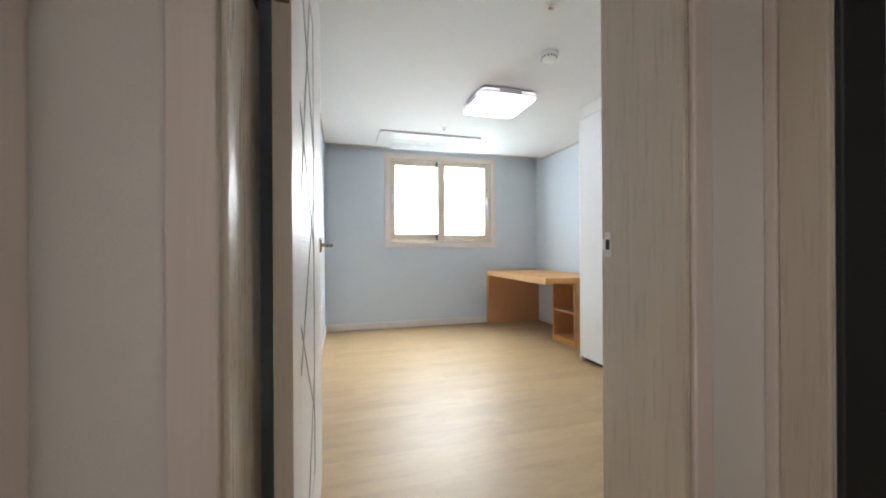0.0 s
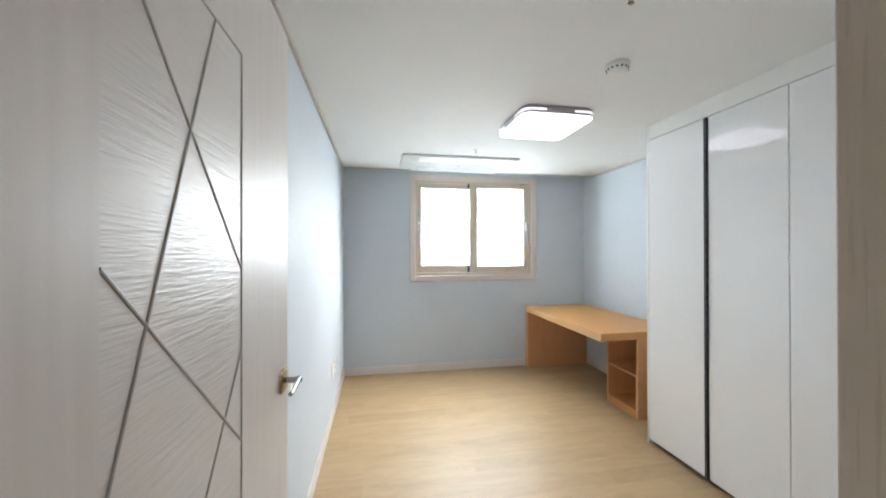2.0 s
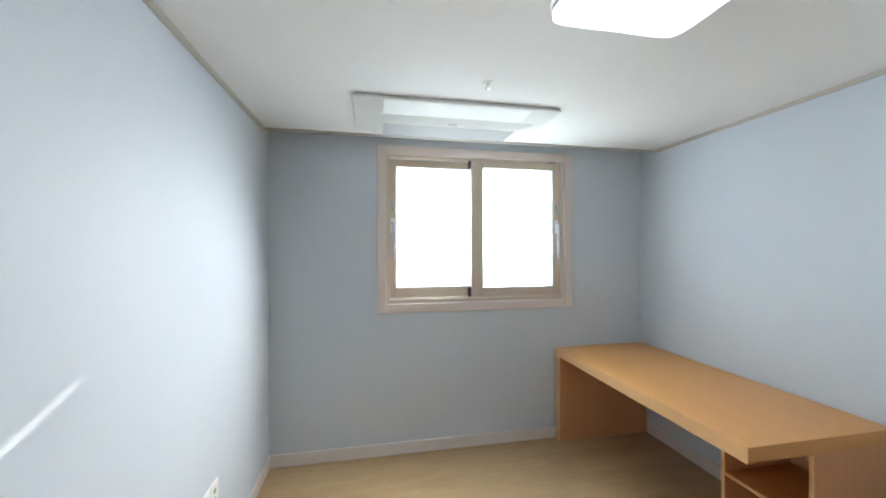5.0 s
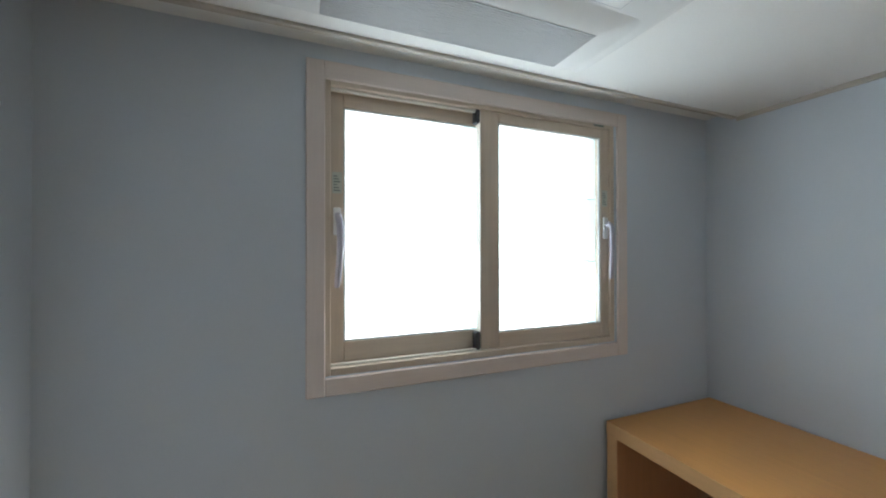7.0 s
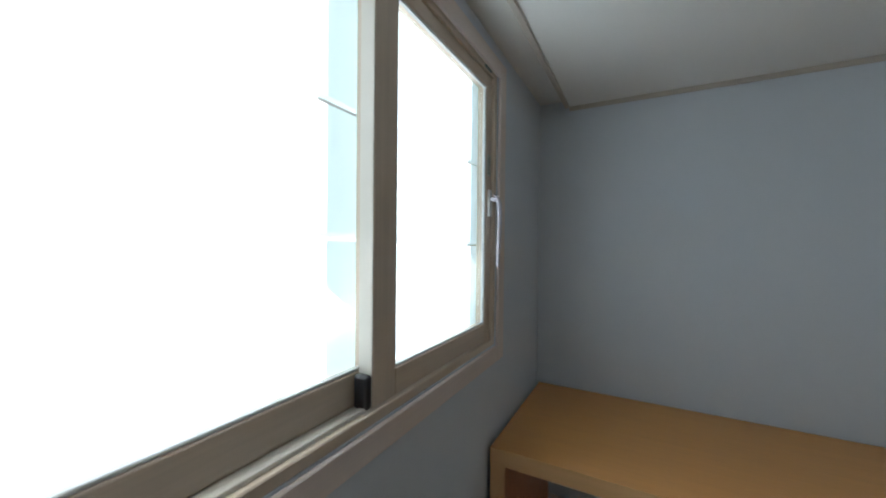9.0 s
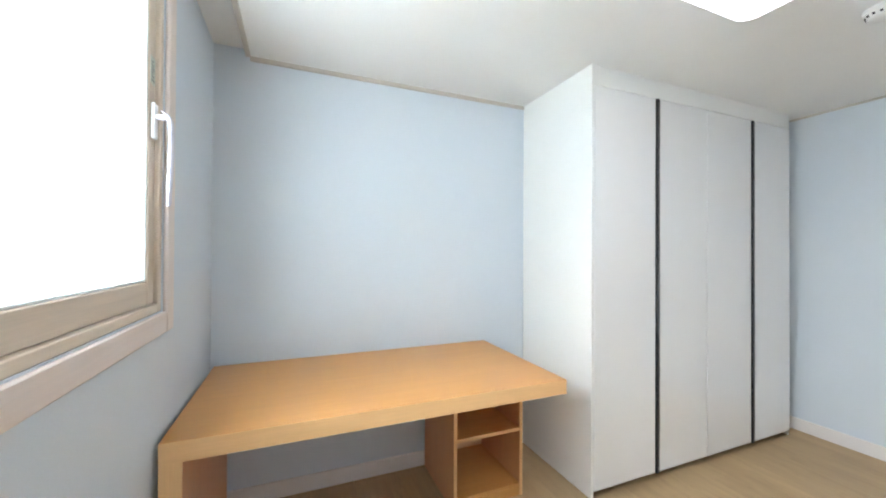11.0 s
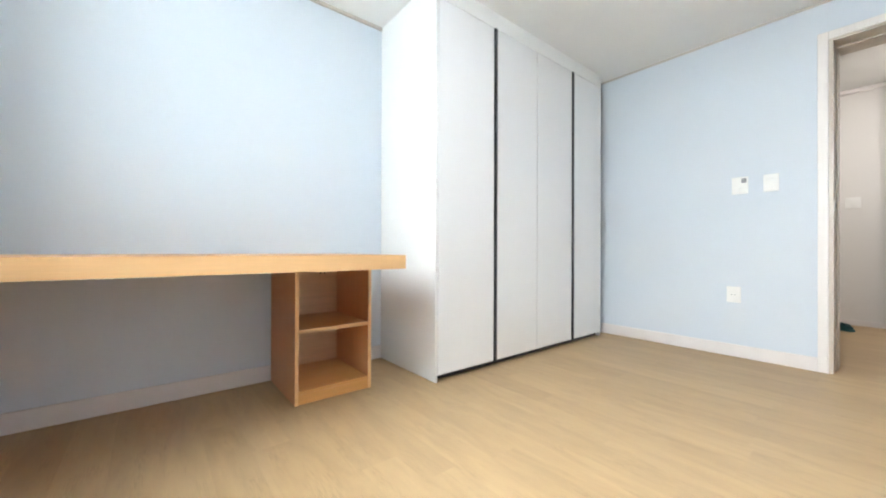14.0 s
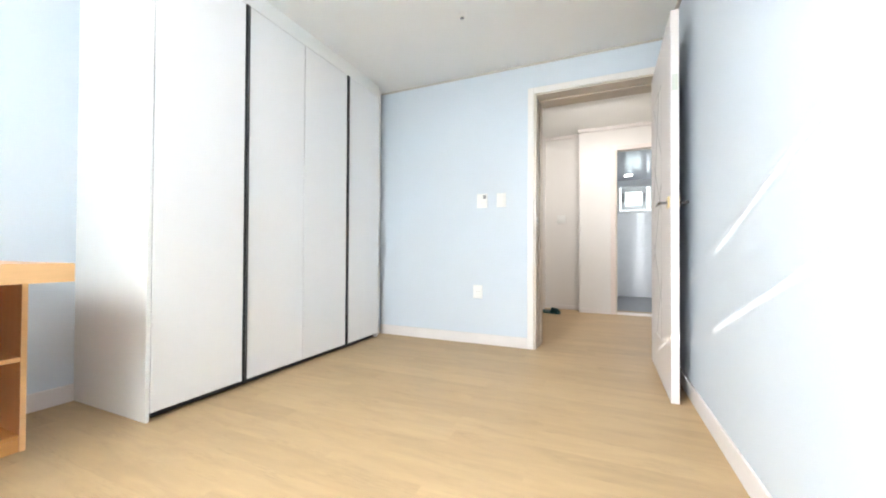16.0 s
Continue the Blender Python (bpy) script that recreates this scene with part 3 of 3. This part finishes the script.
# ---------------------------------------------------------------- ceiling things
def ceiling_light():
    cx, cy, h = 1.620, 2.146, 0.265
    c = thing("ceiling_light", "square white lit ceiling lamp with rounded corners", "ceiling light", pose(cx, cy, H))
    bm = bmesh.new()
    prism(bm, rounded(-h + 0.01, -h + 0.01, h - 0.01, h - 0.01, 0.06), -0.018, 0.0)
    part("base", bm, LAMP_FRAME, c, "silver base", True)
    bm = bmesh.new()
    prism(bm, rounded(-h, -h, h, h, 0.065), -0.054, -0.018)
    part("frame", bm, LAMP_FRAME, c, "silver frame", True)
    bm = bmesh.new()
    prism(bm, rounded(-h + 0.004, -h + 0.004, h - 0.004, h - 0.004, 0.062), -0.066, -0.054)
    part("diffuser", bm, LAMP_GLOW, c, "glowing white diffuser", True)
    arc = rounded(-h - 0.0015, -h - 0.0015, h + 0.0015, h + 0.0015, 0.0665)[:7]
    arc = [(arc[0][0], arc[0][1] - 0.095), *arc, (arc[-1][0] - 0.095, arc[-1][1])]
    for turn in range(4):
        bm = bmesh.new()
        rows = [[bm.verts.new((x * k, y * k, z)) for x, y in arc] for k, z in ((1.0, -0.037), (1.0, -0.025), (0.985, -0.025), (0.985, -0.037))]
        for p, q in zip(rows, rows[1:] + rows[:1]):
            for k in range(len(arc) - 1):
                bm.faces.new((p[k], p[k + 1], q[k + 1], q[k]))
        for k in (0, -1):
            bm.faces.new([row[k] for row in rows])
        bmesh.ops.rotate(bm, verts=bm.verts[:], matrix=Matrix.Rotation(radians(90 * turn), 3, "Z"))
        part("accent_slot", bm, ACCENT_GLOW, c, "glowing slot round the corner")
    return c


ceiling_light()


def air_conditioner():
    x0, x1, y0, y1 = 0.650, 1.905, 3.255, 3.860
    a = thing("ceiling_air_conditioner", "white one-way cassette air conditioner in the ceiling", "air conditioner", pose(0, 0, H))
    # grey backing put in for the shadow line round the panel
    bm = bmesh.new()
    prism(bm, rounded(x0 + 0.006, y0 + 0.006, x1 - 0.006, y1 - 0.006, 0.03), -0.007, 0.0)
    part("shadow_gap", bm, JOINT_GREY, a, "grey backing coloured as the shadow line above the panel", True)
    bm = bmesh.new()
    prism(bm, rounded(x0, y0, x1, y1, 0.035), -0.019, -0.007)
    edges = [e for e in bm.edges if all(v.co.z < -0.018 for v in e.verts)]
    bmesh.ops.bevel(bm, geom=edges, offset=0.005, segments=2, profile=0.5, affect="EDGES")
    part("panel", bm, MATT_PLASTIC, a, "", True)
    # the intake stands lower than the panel, with soft sloping sides
    m0, m1, n0, n1, low = x0 + 0.17, x1 - 0.17, y0 + 0.325, y1 - 0.045, -0.046
    bm = bmesh.new()
    rings = []
    for k, z in ((1.0, -0.0188), (0.85, -0.023), (0.55, -0.033), (0.25, -0.042), (0.0, low)):
        outline = rounded(m0 - 0.125 * k, n0 - 0.085 * k, m1 + 0.125 * k, n1 + 0.035 * k, 0.02 + 0.03 * k)
        rings.append([bm.verts.new((x, y, z)) for x, y in outline])
    for p, q in zip(rings, rings[1:]):
        for i in range(len(p)):
            bm.faces.new((p[i], p[(i + 1) % len(p)], q[(i + 1) % len(q)], q[i]))
    bm.faces.new(rings[-1])
    bm.faces.new(rings[0][::-1])
    part("intake_cover", bm, MATT_PLASTIC, a, "", True)
    # closed louver flap: a flush board with a fine joint at its ends and far edge
    f0, f1, g0, g1 = x0 + 0.175, x1 - 0.185, y0 + 0.012, y0 + 0.225
    part("louver_flap", boxes(((f0, g0, -0.0215), (f1, g1, -0.0188)), bevel=0.001), MATT_PLASTIC, a, "closed white louver flap")
    part("flap_joint", boxes(((f0 - 0.003, g0, -0.0205), (f0, g1 + 0.003, -0.0188)), ((f0, g1, -0.0205), (f1 + 0.003, g1 + 0.003, -0.0188)), ((f1, g0, -0.0205), (f1 + 0.003, g1, -0.0188))), JOINT_GREY, a)
    # fine slats and cross bars of the intake grille
    for i in range(22):
        y = n0 + 0.008 + i * (n1 - n0 - 0.016) / 21
        part("intake_slat", boxes(((m0 + 0.012, y - 0.0028, low - 0.003), (m1 - 0.012, y + 0.0028, low - 0.0003))), JOINT_GREY, a)
    part("maker_mark", boxes((((x0 + x1) / 2 - 0.03, n0 - 0.032, -0.0420), ((x0 + x1) / 2 + 0.03, n0 - 0.024, -0.0330))), GREY_PLASTIC, a, "small grey mark")
    return a


air_conditioner()


def lathe(bm, profile, n=24):
    """Adds a turned shape: the outline (radius, height) swept round z."""
    rings = [[bm.verts.new((r * math.cos(2 * math.pi * i / n), r * math.sin(2 * math.pi * i / n), z)) for i in range(n)] for r, z in profile]
    for a, b in zip(rings, rings[1:]):
        for i in range(n):
            bm.faces.new((a[i], a[(i + 1) % n], b[(i + 1) % n], b[i]))
    bm.faces.new(rings[0])
    bm.faces.new(rings[-1][::-1])


def smoke_detector():
    s = thing("smoke_detector", "round white smoke detector on the ceiling", "smoke detector", pose(1.645, 1.332, H))
    bm = bmesh.new()
    lathe(bm, [(0.062, 0.0), (0.062, -0.012), (0.056, -0.018), (0.050, -0.034), (0.040, -0.044), (0.012, -0.048)])
    part("body", bm, WHITE_PLASTIC, s, "", True)
    for i in range(14):
        t = 2 * math.pi * i / 14
        bm = boxes(((0.049, -0.0045, -0.032), (0.0555, 0.0045, -0.023)), bevel=0.001)
        bmesh.ops.rotate(bm, verts=bm.verts[:], matrix=Matrix.Rotation(t, 3, "Z"))
        part("vent_slot", bm, DARK_PLASTIC, s)
    return s


smoke_detector()


def sprinkler(x, y):
    s = thing("sprinkler", "small metal fire sprinkler on the ceiling", "sprinkler", pose(x, y, H), "ceiling sprinklers")
    bm = bmesh.new()
    lathe(bm, [(0.030, 0.0), (0.029, -0.004), (0.018, -0.007), (0.010, -0.009), (0.010, -0.016)])
    part("rosette", bm, WHITE_PLASTIC, s, "", True)
    bm = bmesh.new()
    for side in (-1, 1):
        rod(bm, (side * 0.008, 0, -0.014), (side * 0.010, 0, -0.026), 0.0022, None, 8)
    lathe(bm, [(0.013, -0.025), (0.013, -0.028), (0.004, -0.029)])
    part("deflector", bm, CHROME, s, "", True)
    return s


sprinkler(1.348, 3.022)
sprinkler(1.360, 0.860)


# ---------------------------------------------------------------- switches and sockets
def plate(name, label, category, m, w, h, group="", extra=None):
    """A wall plate: local x across, z up, y out of the wall towards minus y."""
    p = thing(name, label, category, m, group)
    part("cover_plate", boxes(((-w / 2, -0.010, -h / 2), (w / 2, 0, h / 2)), bevel=0.003, segments=3), WHITE_PLASTIC, p, "", True)
    extra(p)
    return p


def rocker(p):
    part("rocker", boxes(((-0.026, -0.0145, -0.036), (0.026, -0.010, 0.036)), bevel=0.0025, segments=2), WHITE_PLASTIC, p, "", True)


def socket_face(p):
    bm = bmesh.new()
    rod(bm, (0, -0.0095, 0), (0, -0.013, 0), 0.026, 0.024, 28)
    part("socket_cup", bm, WHITE_PLASTIC, p, "", True)
    for x in (-0.0095, 0.0095):
        bm = bmesh.new()
        rod(bm, (x, -0.0128, 0), (x, -0.0138, 0), 0.0032, None, 10)
        part("pin_hole", bm, GREY_PLASTIC, p)


def data_face(p):
    for z in (-0.022, 0.022):
        part("jack", boxes(((-0.012, -0.0125, z - 0.010), (0.012, -0.010, z + 0.010)), bevel=0.001), GREY_PLASTIC, p)


def blank_face(p):
    part("inner_cover", boxes(((-0.036, -0.0125, -0.046), (0.036, -0.010, 0.046)), bevel=0.002), WHITE_PLASTIC, p)


def thermostat_face(p):
    part("display", boxes(((0.010, -0.0125, 0.018), (0.040, -0.010, 0.052)), bevel=0.001), GREY_PLASTIC, p, "small grey display")
    bm = bmesh.new()
    rod(bm, (-0.012, -0.010, -0.022), (-0.012, -0.020, -0.022), 0.017, 0.015, 24)
    part("dial", bm, WHITE_PLASTIC, p, "", True)


plate("thermostat", "white room thermostat with a small grey display", "thermostat", pose(1.476, 0, 1.312, 0, 0, 180), 0.100, 0.130, "", thermostat_face)
plate("light_switch", "white light switch beside the thermostat", "light switch", pose(1.297, 0, 1.310, 0, 0, 180), 0.086, 0.126, "", rocker)
plate("wall_socket", "white wall socket above the skirting", "socket", pose(1.514, 0, 0.477, 0, 0, 180), 0.088, 0.122, "", socket_face)
for y, face, name, label in ((2.976, blank_face, "blank_plate", "white blank cover plate in a row of three"), (3.072, socket_face, "wall_socket", "white wall socket in a row of three"),
                             (3.168, data_face, "data_socket", "white data socket in a row of three")):
    plate(name, label, "socket", pose(0, y, 0.440, 0, 0, 90), 0.088, 0.122, "sockets on the blue wall", face)


# ---------------------------------------------------------------- hall
HX0, HX1, HY = -0.215, 1.250, -2.32
structure("wall_hall_west", boxes(((HX0 - 0.15, -2.6, -0.1), (HX0, WALL_D, 2.75))), HALL_PAPER, "ivory papered hall wall", "wall")
structure("wall_hall_east", boxes(((HX1, -0.4145, -0.1), (HX1 + 0.15, WALL_D, 2.75)), ((HX1, -2.05, 2.15), (HX1 + 0.15, -0.4145, 2.75)), ((HX1, -2.72, -0.1), (HX1 + 0.15, -2.05, 2.75))),
          HALL_PAPER, "ivory papered hall wall with a dark doorway", "wall")
structure("wall_hall_south", boxes(((0.30, HY - 0.14, -0.1), (0.755, HY, 2.75)), ((-0.60, HY - 0.14, 2.265), (0.30, HY, 2.75)), ((0.755, -2.70, -0.1), (HX1, -2.52, 2.75)),
                                   ((0.735, -2.52, -0.1), (0.755, HY - 0.14, 2.75))), HALL_PAPER, "ivory papered hall wall with a pillar and bathroom doorway", "wall")
structure("ceiling_hall", boxes(((-0.4, -2.72, HALL_H), (1.5, WALL_D, HALL_H + 0.2))), CEILING_PAPER, "white hall ceiling", "ceiling")
strip("trim_hall", (HX0, HY, HALL_H - 0.05), (0.775, HY + 0.045, HALL_H), BASE, "ivory crown moulding in the hall", "trim", 0.015)
strip("trim_hall_side", (0.775, -2.52, HALL_H - 0.05), (HX1, -2.475, HALL_H), BASE, "ivory crown moulding in the hall", "trim", 0.015)
strip("baseboard_hall", (0.30, HY, 0), (0.755, HY + BT, 0.06), BASE, "off-white hall skirting", "baseboard")
strip("baseboard_hall_side", (0.767, -2.52, 0), (HX1, -2.508, 0.06), BASE, "off-white hall skirting", "baseboard")

dark = thing("hall_doorway", "wood-cased dark doorway off the hall", "door frame", kind="structure")
part("casing", boxes(((HX1 - 0.014, -0.415, 0), (HX1, -0.318, 2.2)), bevel=0.005, segments=2), JAMB, dark)
part("casing", boxes(((HX1 - 0.014, -2.15, 0), (HX1, -2.05, 2.2)), bevel=0.005, segments=2), JAMB, dark)
part("corner_strip", boxes(((HX1 - 0.020, -0.3175, 0), (HX1, -0.2905, 2.2)), bevel=0.004, segments=2), TRIM, dark, "pale corner strip")
# jamb face blackened in its colour to carry the dark of the opening
part("jamb", boxes(((HX1 + 0.001, -0.430, 0), (HX1 + 0.15, -0.4155, 2.15)), bevel=0.003), SHADOW_BLACK, dark, "jamb edge blackened to match the unlit opening")
# the side room's unlit dark is put into the wall colour
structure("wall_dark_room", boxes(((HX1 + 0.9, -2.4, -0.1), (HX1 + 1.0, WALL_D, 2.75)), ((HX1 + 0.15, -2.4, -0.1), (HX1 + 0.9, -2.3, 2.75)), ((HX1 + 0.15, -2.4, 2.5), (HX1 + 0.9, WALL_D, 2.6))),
          plaster("unlit_room_navy", (0.04, 0.045, 0.06)), "side room wall coloured near-black for its lack of light", "wall")
west = thing("door_2", "closed pale door in the hall wall", "door", kind="structure")
part("casing", boxes(((HX0, -0.42, 0), (HX0 + 0.014, -0.312, 2.2)), bevel=0.005, segments=2), TRIM, west)
part("leaf", boxes(((HX0, -1.30, 0.01), (HX0 + 0.008, -0.42, 2.12)), bevel=0.002), DOOR_SKIN, west)
part("casing", boxes(((HX0, -1.395, 0), (HX0 + 0.014, -1.302, 2.2)), bevel=0.005, segments=2), TRIM, west)
plate("hall_switch", "white light switch on the hall wall", "light switch", pose(1.016, -2.52, 1.35, 0, 0, 180), 0.12, 0.12, "", rocker)


def slipper(m):
    s = thing("slipper", "dark teal rubber slipper on the hall floor", "slipper", m, "pair of slippers")
    bm = bmesh.new()
    prism(bm, rounded(-0.045, -0.125, 0.045, 0.125, 0.042), 0, 0.022)
    part("sole", bm, RUBBER, s, "", True)
    bm = bmesh.new()
    n = 10
    rings = []
    for y, r in ((0.0, 0.050), (0.05, 0.049), (0.10, 0.036)):
        rings.append([bm.verts.new((r * math.cos(math.pi * i / n), y, 0.018 + 0.95 * r * math.sin(math.pi * i / n))) for i in range(n + 1)])
    for a, b in zip(rings, rings[1:]):
        for i in range(n):
            bm.faces.new((a[i], a[i + 1], b[i + 1], b[i]))
    bmesh.ops.solidify(bm, geom=bm.faces[:], thickness=0.005)
    part("strap", bm, RUBBER, s, "", True)
    return s


slip = slipper(pose(1.10, -2.05, 0.0, 0, 0, 70))
copy_thing(slip, pose(1.12, -2.17, 0.0, 0, 0, 84))


# ---------------------------------------------------------------- bathroom beyond the hall
BX0, BX1, BY = -1.10, 0.62, -4.90
structure("floor_bathroom", boxes(((BX0, BY, -0.12), (BX1, HY - 0.14, -0.015))), BATH_FLOOR, "dark grey tiled bathroom floor", "floor")
structure("wall_bathroom", boxes(((BX0 - 0.1, BY, -0.1), (BX0, HY - 0.14, 2.45)), ((BX1, BY, -0.1), (BX1 + 0.1, HY - 0.14, 2.4)), ((BX0, HY - 0.2, -0.1), (-0.60, HY - 0.14, 2.4)),
          ((BX0 - 0.1, BY - 0.12, -0.1), (BX1 + 0.1, BY, 1.65)), ((BX0 - 0.1, BY - 0.12, 2.20), (BX1 + 0.1, BY, 2.4)), ((0.16, BY - 0.12, 1.65), (BX1 + 0.1, BY, 2.20)), ((BX0 - 0.1, BY - 0.12, 1.65), (-1.00, BY, 2.20))),
          BATH_WALL, "white glazed bathroom wall", "wall")
structure("ceiling_bathroom", boxes(((BX0, BY, 2.30), (BX1, HY - 0.14, 2.40))), BATH_CEILING, "glossy grey bathroom ceiling", "ceiling")
bw = thing("window_2", "white bathroom window with a bright view", "window", kind="structure")
for a, b, c, e, wide, y in ((-1.00, 0.16, 1.65, 2.20, 0.05, -0.02), (-0.355, 0.10, 1.708, 2.142, 0.085, 0.005), (-0.945, -0.405, 1.708, 2.142, 0.060, 0.005)):
    ups, rails = frame_bm(a, c, b, e, wide, BY + y, BY + y + 0.05, 0.006)
    part("window_frame", ups, OUTSIDE_WHITE, bw)
    part("window_frame", rails, OUTSIDE_WHITE, bw)
pane("pane", -0.27, 1.79, 0.015, 2.06, BY + 0.02, GLASS, bw, shadow=False)
pane("pane", -0.885, 1.768, -0.465, 2.082, BY + 0.02, GLASS, bw, shadow=False)
for x in (-0.315, 0.062):
    part("handle", boxes(((x - 0.012, BY + 0.055, 1.86), (x + 0.012, BY + 0.085, 2.02)), bevel=0.006, segments=2), GREY_PLASTIC, bw, "grey lever handle")
# emissive sheet put in for the bright day behind the bathroom panes
tagged(part("backdrop_day", boxes(((BX0 - 1, BY - 1.2, 0.5), (BX1 + 1, BY - 1.19, 3))), DAY), "glowing backdrop sheet in place of daylight beyond the bathroom", "backdrop", kind="structure")
bd = thing("bathroom_door_frame", "pale wood bathroom door frame with a raised sill", "door frame", kind="structure")
for a, b in ((0.285, 0.345), (-0.62, -0.56)):
    part("casing", boxes(((a, HY, 0), (b, HY + 0.014, 2.315)), bevel=0.004), TRIM, bd)
part("casing", boxes(((-0.56, HY, 2.255), (0.285, HY + 0.014, 2.315)), bevel=0.004), TRIM_X, bd)
part("jamb", boxes(((0.265, HY - 0.14, 0), (0.30, HY, 2.265)), bevel=0.003), JAMB, bd)
part("sill", boxes(((-0.60, HY - 0.14, -0.015), (0.265, HY, 0.022)), bevel=0.004), BASE, bd)
dl = thing("bathroom_downlight", "round lit downlight in the bathroom ceiling", "downlight", pose(0.0, -4.30, 2.30))
bm = bmesh.new()
lathe(bm, [(0.085, 0), (0.085, -0.008), (0.070, -0.012)])
part("rim", bm, WHITE_PLASTIC, dl, "", True)
bm = bmesh.new()
lathe(bm, [(0.068, -0.010), (0.066, -0.014), (0.010, -0.015)])
part("lens", bm, BATH_GLOW, dl, "", True)


# ---------------------------------------------------------------- floor planks, last
floor = structure("floor", boxes(((HX0 - 0.1, -2.8, -0.12), (W + 0.1, L + 0.1, -0.009))), SUBFLOOR, "light oak laminate plank floor", "floor")
rng = random.Random(7)
PW, PL = 0.145, 1.20


def plank_mesh(w, l):
    bm = boxes(((0.0, 0.0, -0.010), (l, w, 0.0)))
    return mesh_of("plank", bm, OAK)


cut = {}


def lay(x0, x1, y0, y1):
    """Planks along x between the walls, their ends staggered from row to row."""
    y = y0
    while y < y1 - 0.01:
        w = min(PW, y1 - y)
        x = x0 - rng.uniform(0.0, PL * 0.9)
        while x < x1:
            a, b = max(x, x0), min(x + PL, x1)
            if b - a > 0.02:
                key = (round(b - a, 4), round(w, 4))
                if key not in cut:
                    cut[key] = plank_mesh(w, key[0])
                ob = new("plank", cut[key])
                ob.location = (a, y, 0)
                ob.parent = floor
            x += PL
        y += PW


lay(0.0, W, 0.0, L)
lay(DX0, DX1, WALL_D, 0.0)
lay(HX0, HX1, -2.52, WALL_D)
lay(HX1, HX1 + 0.9, -2.05, -0.445)
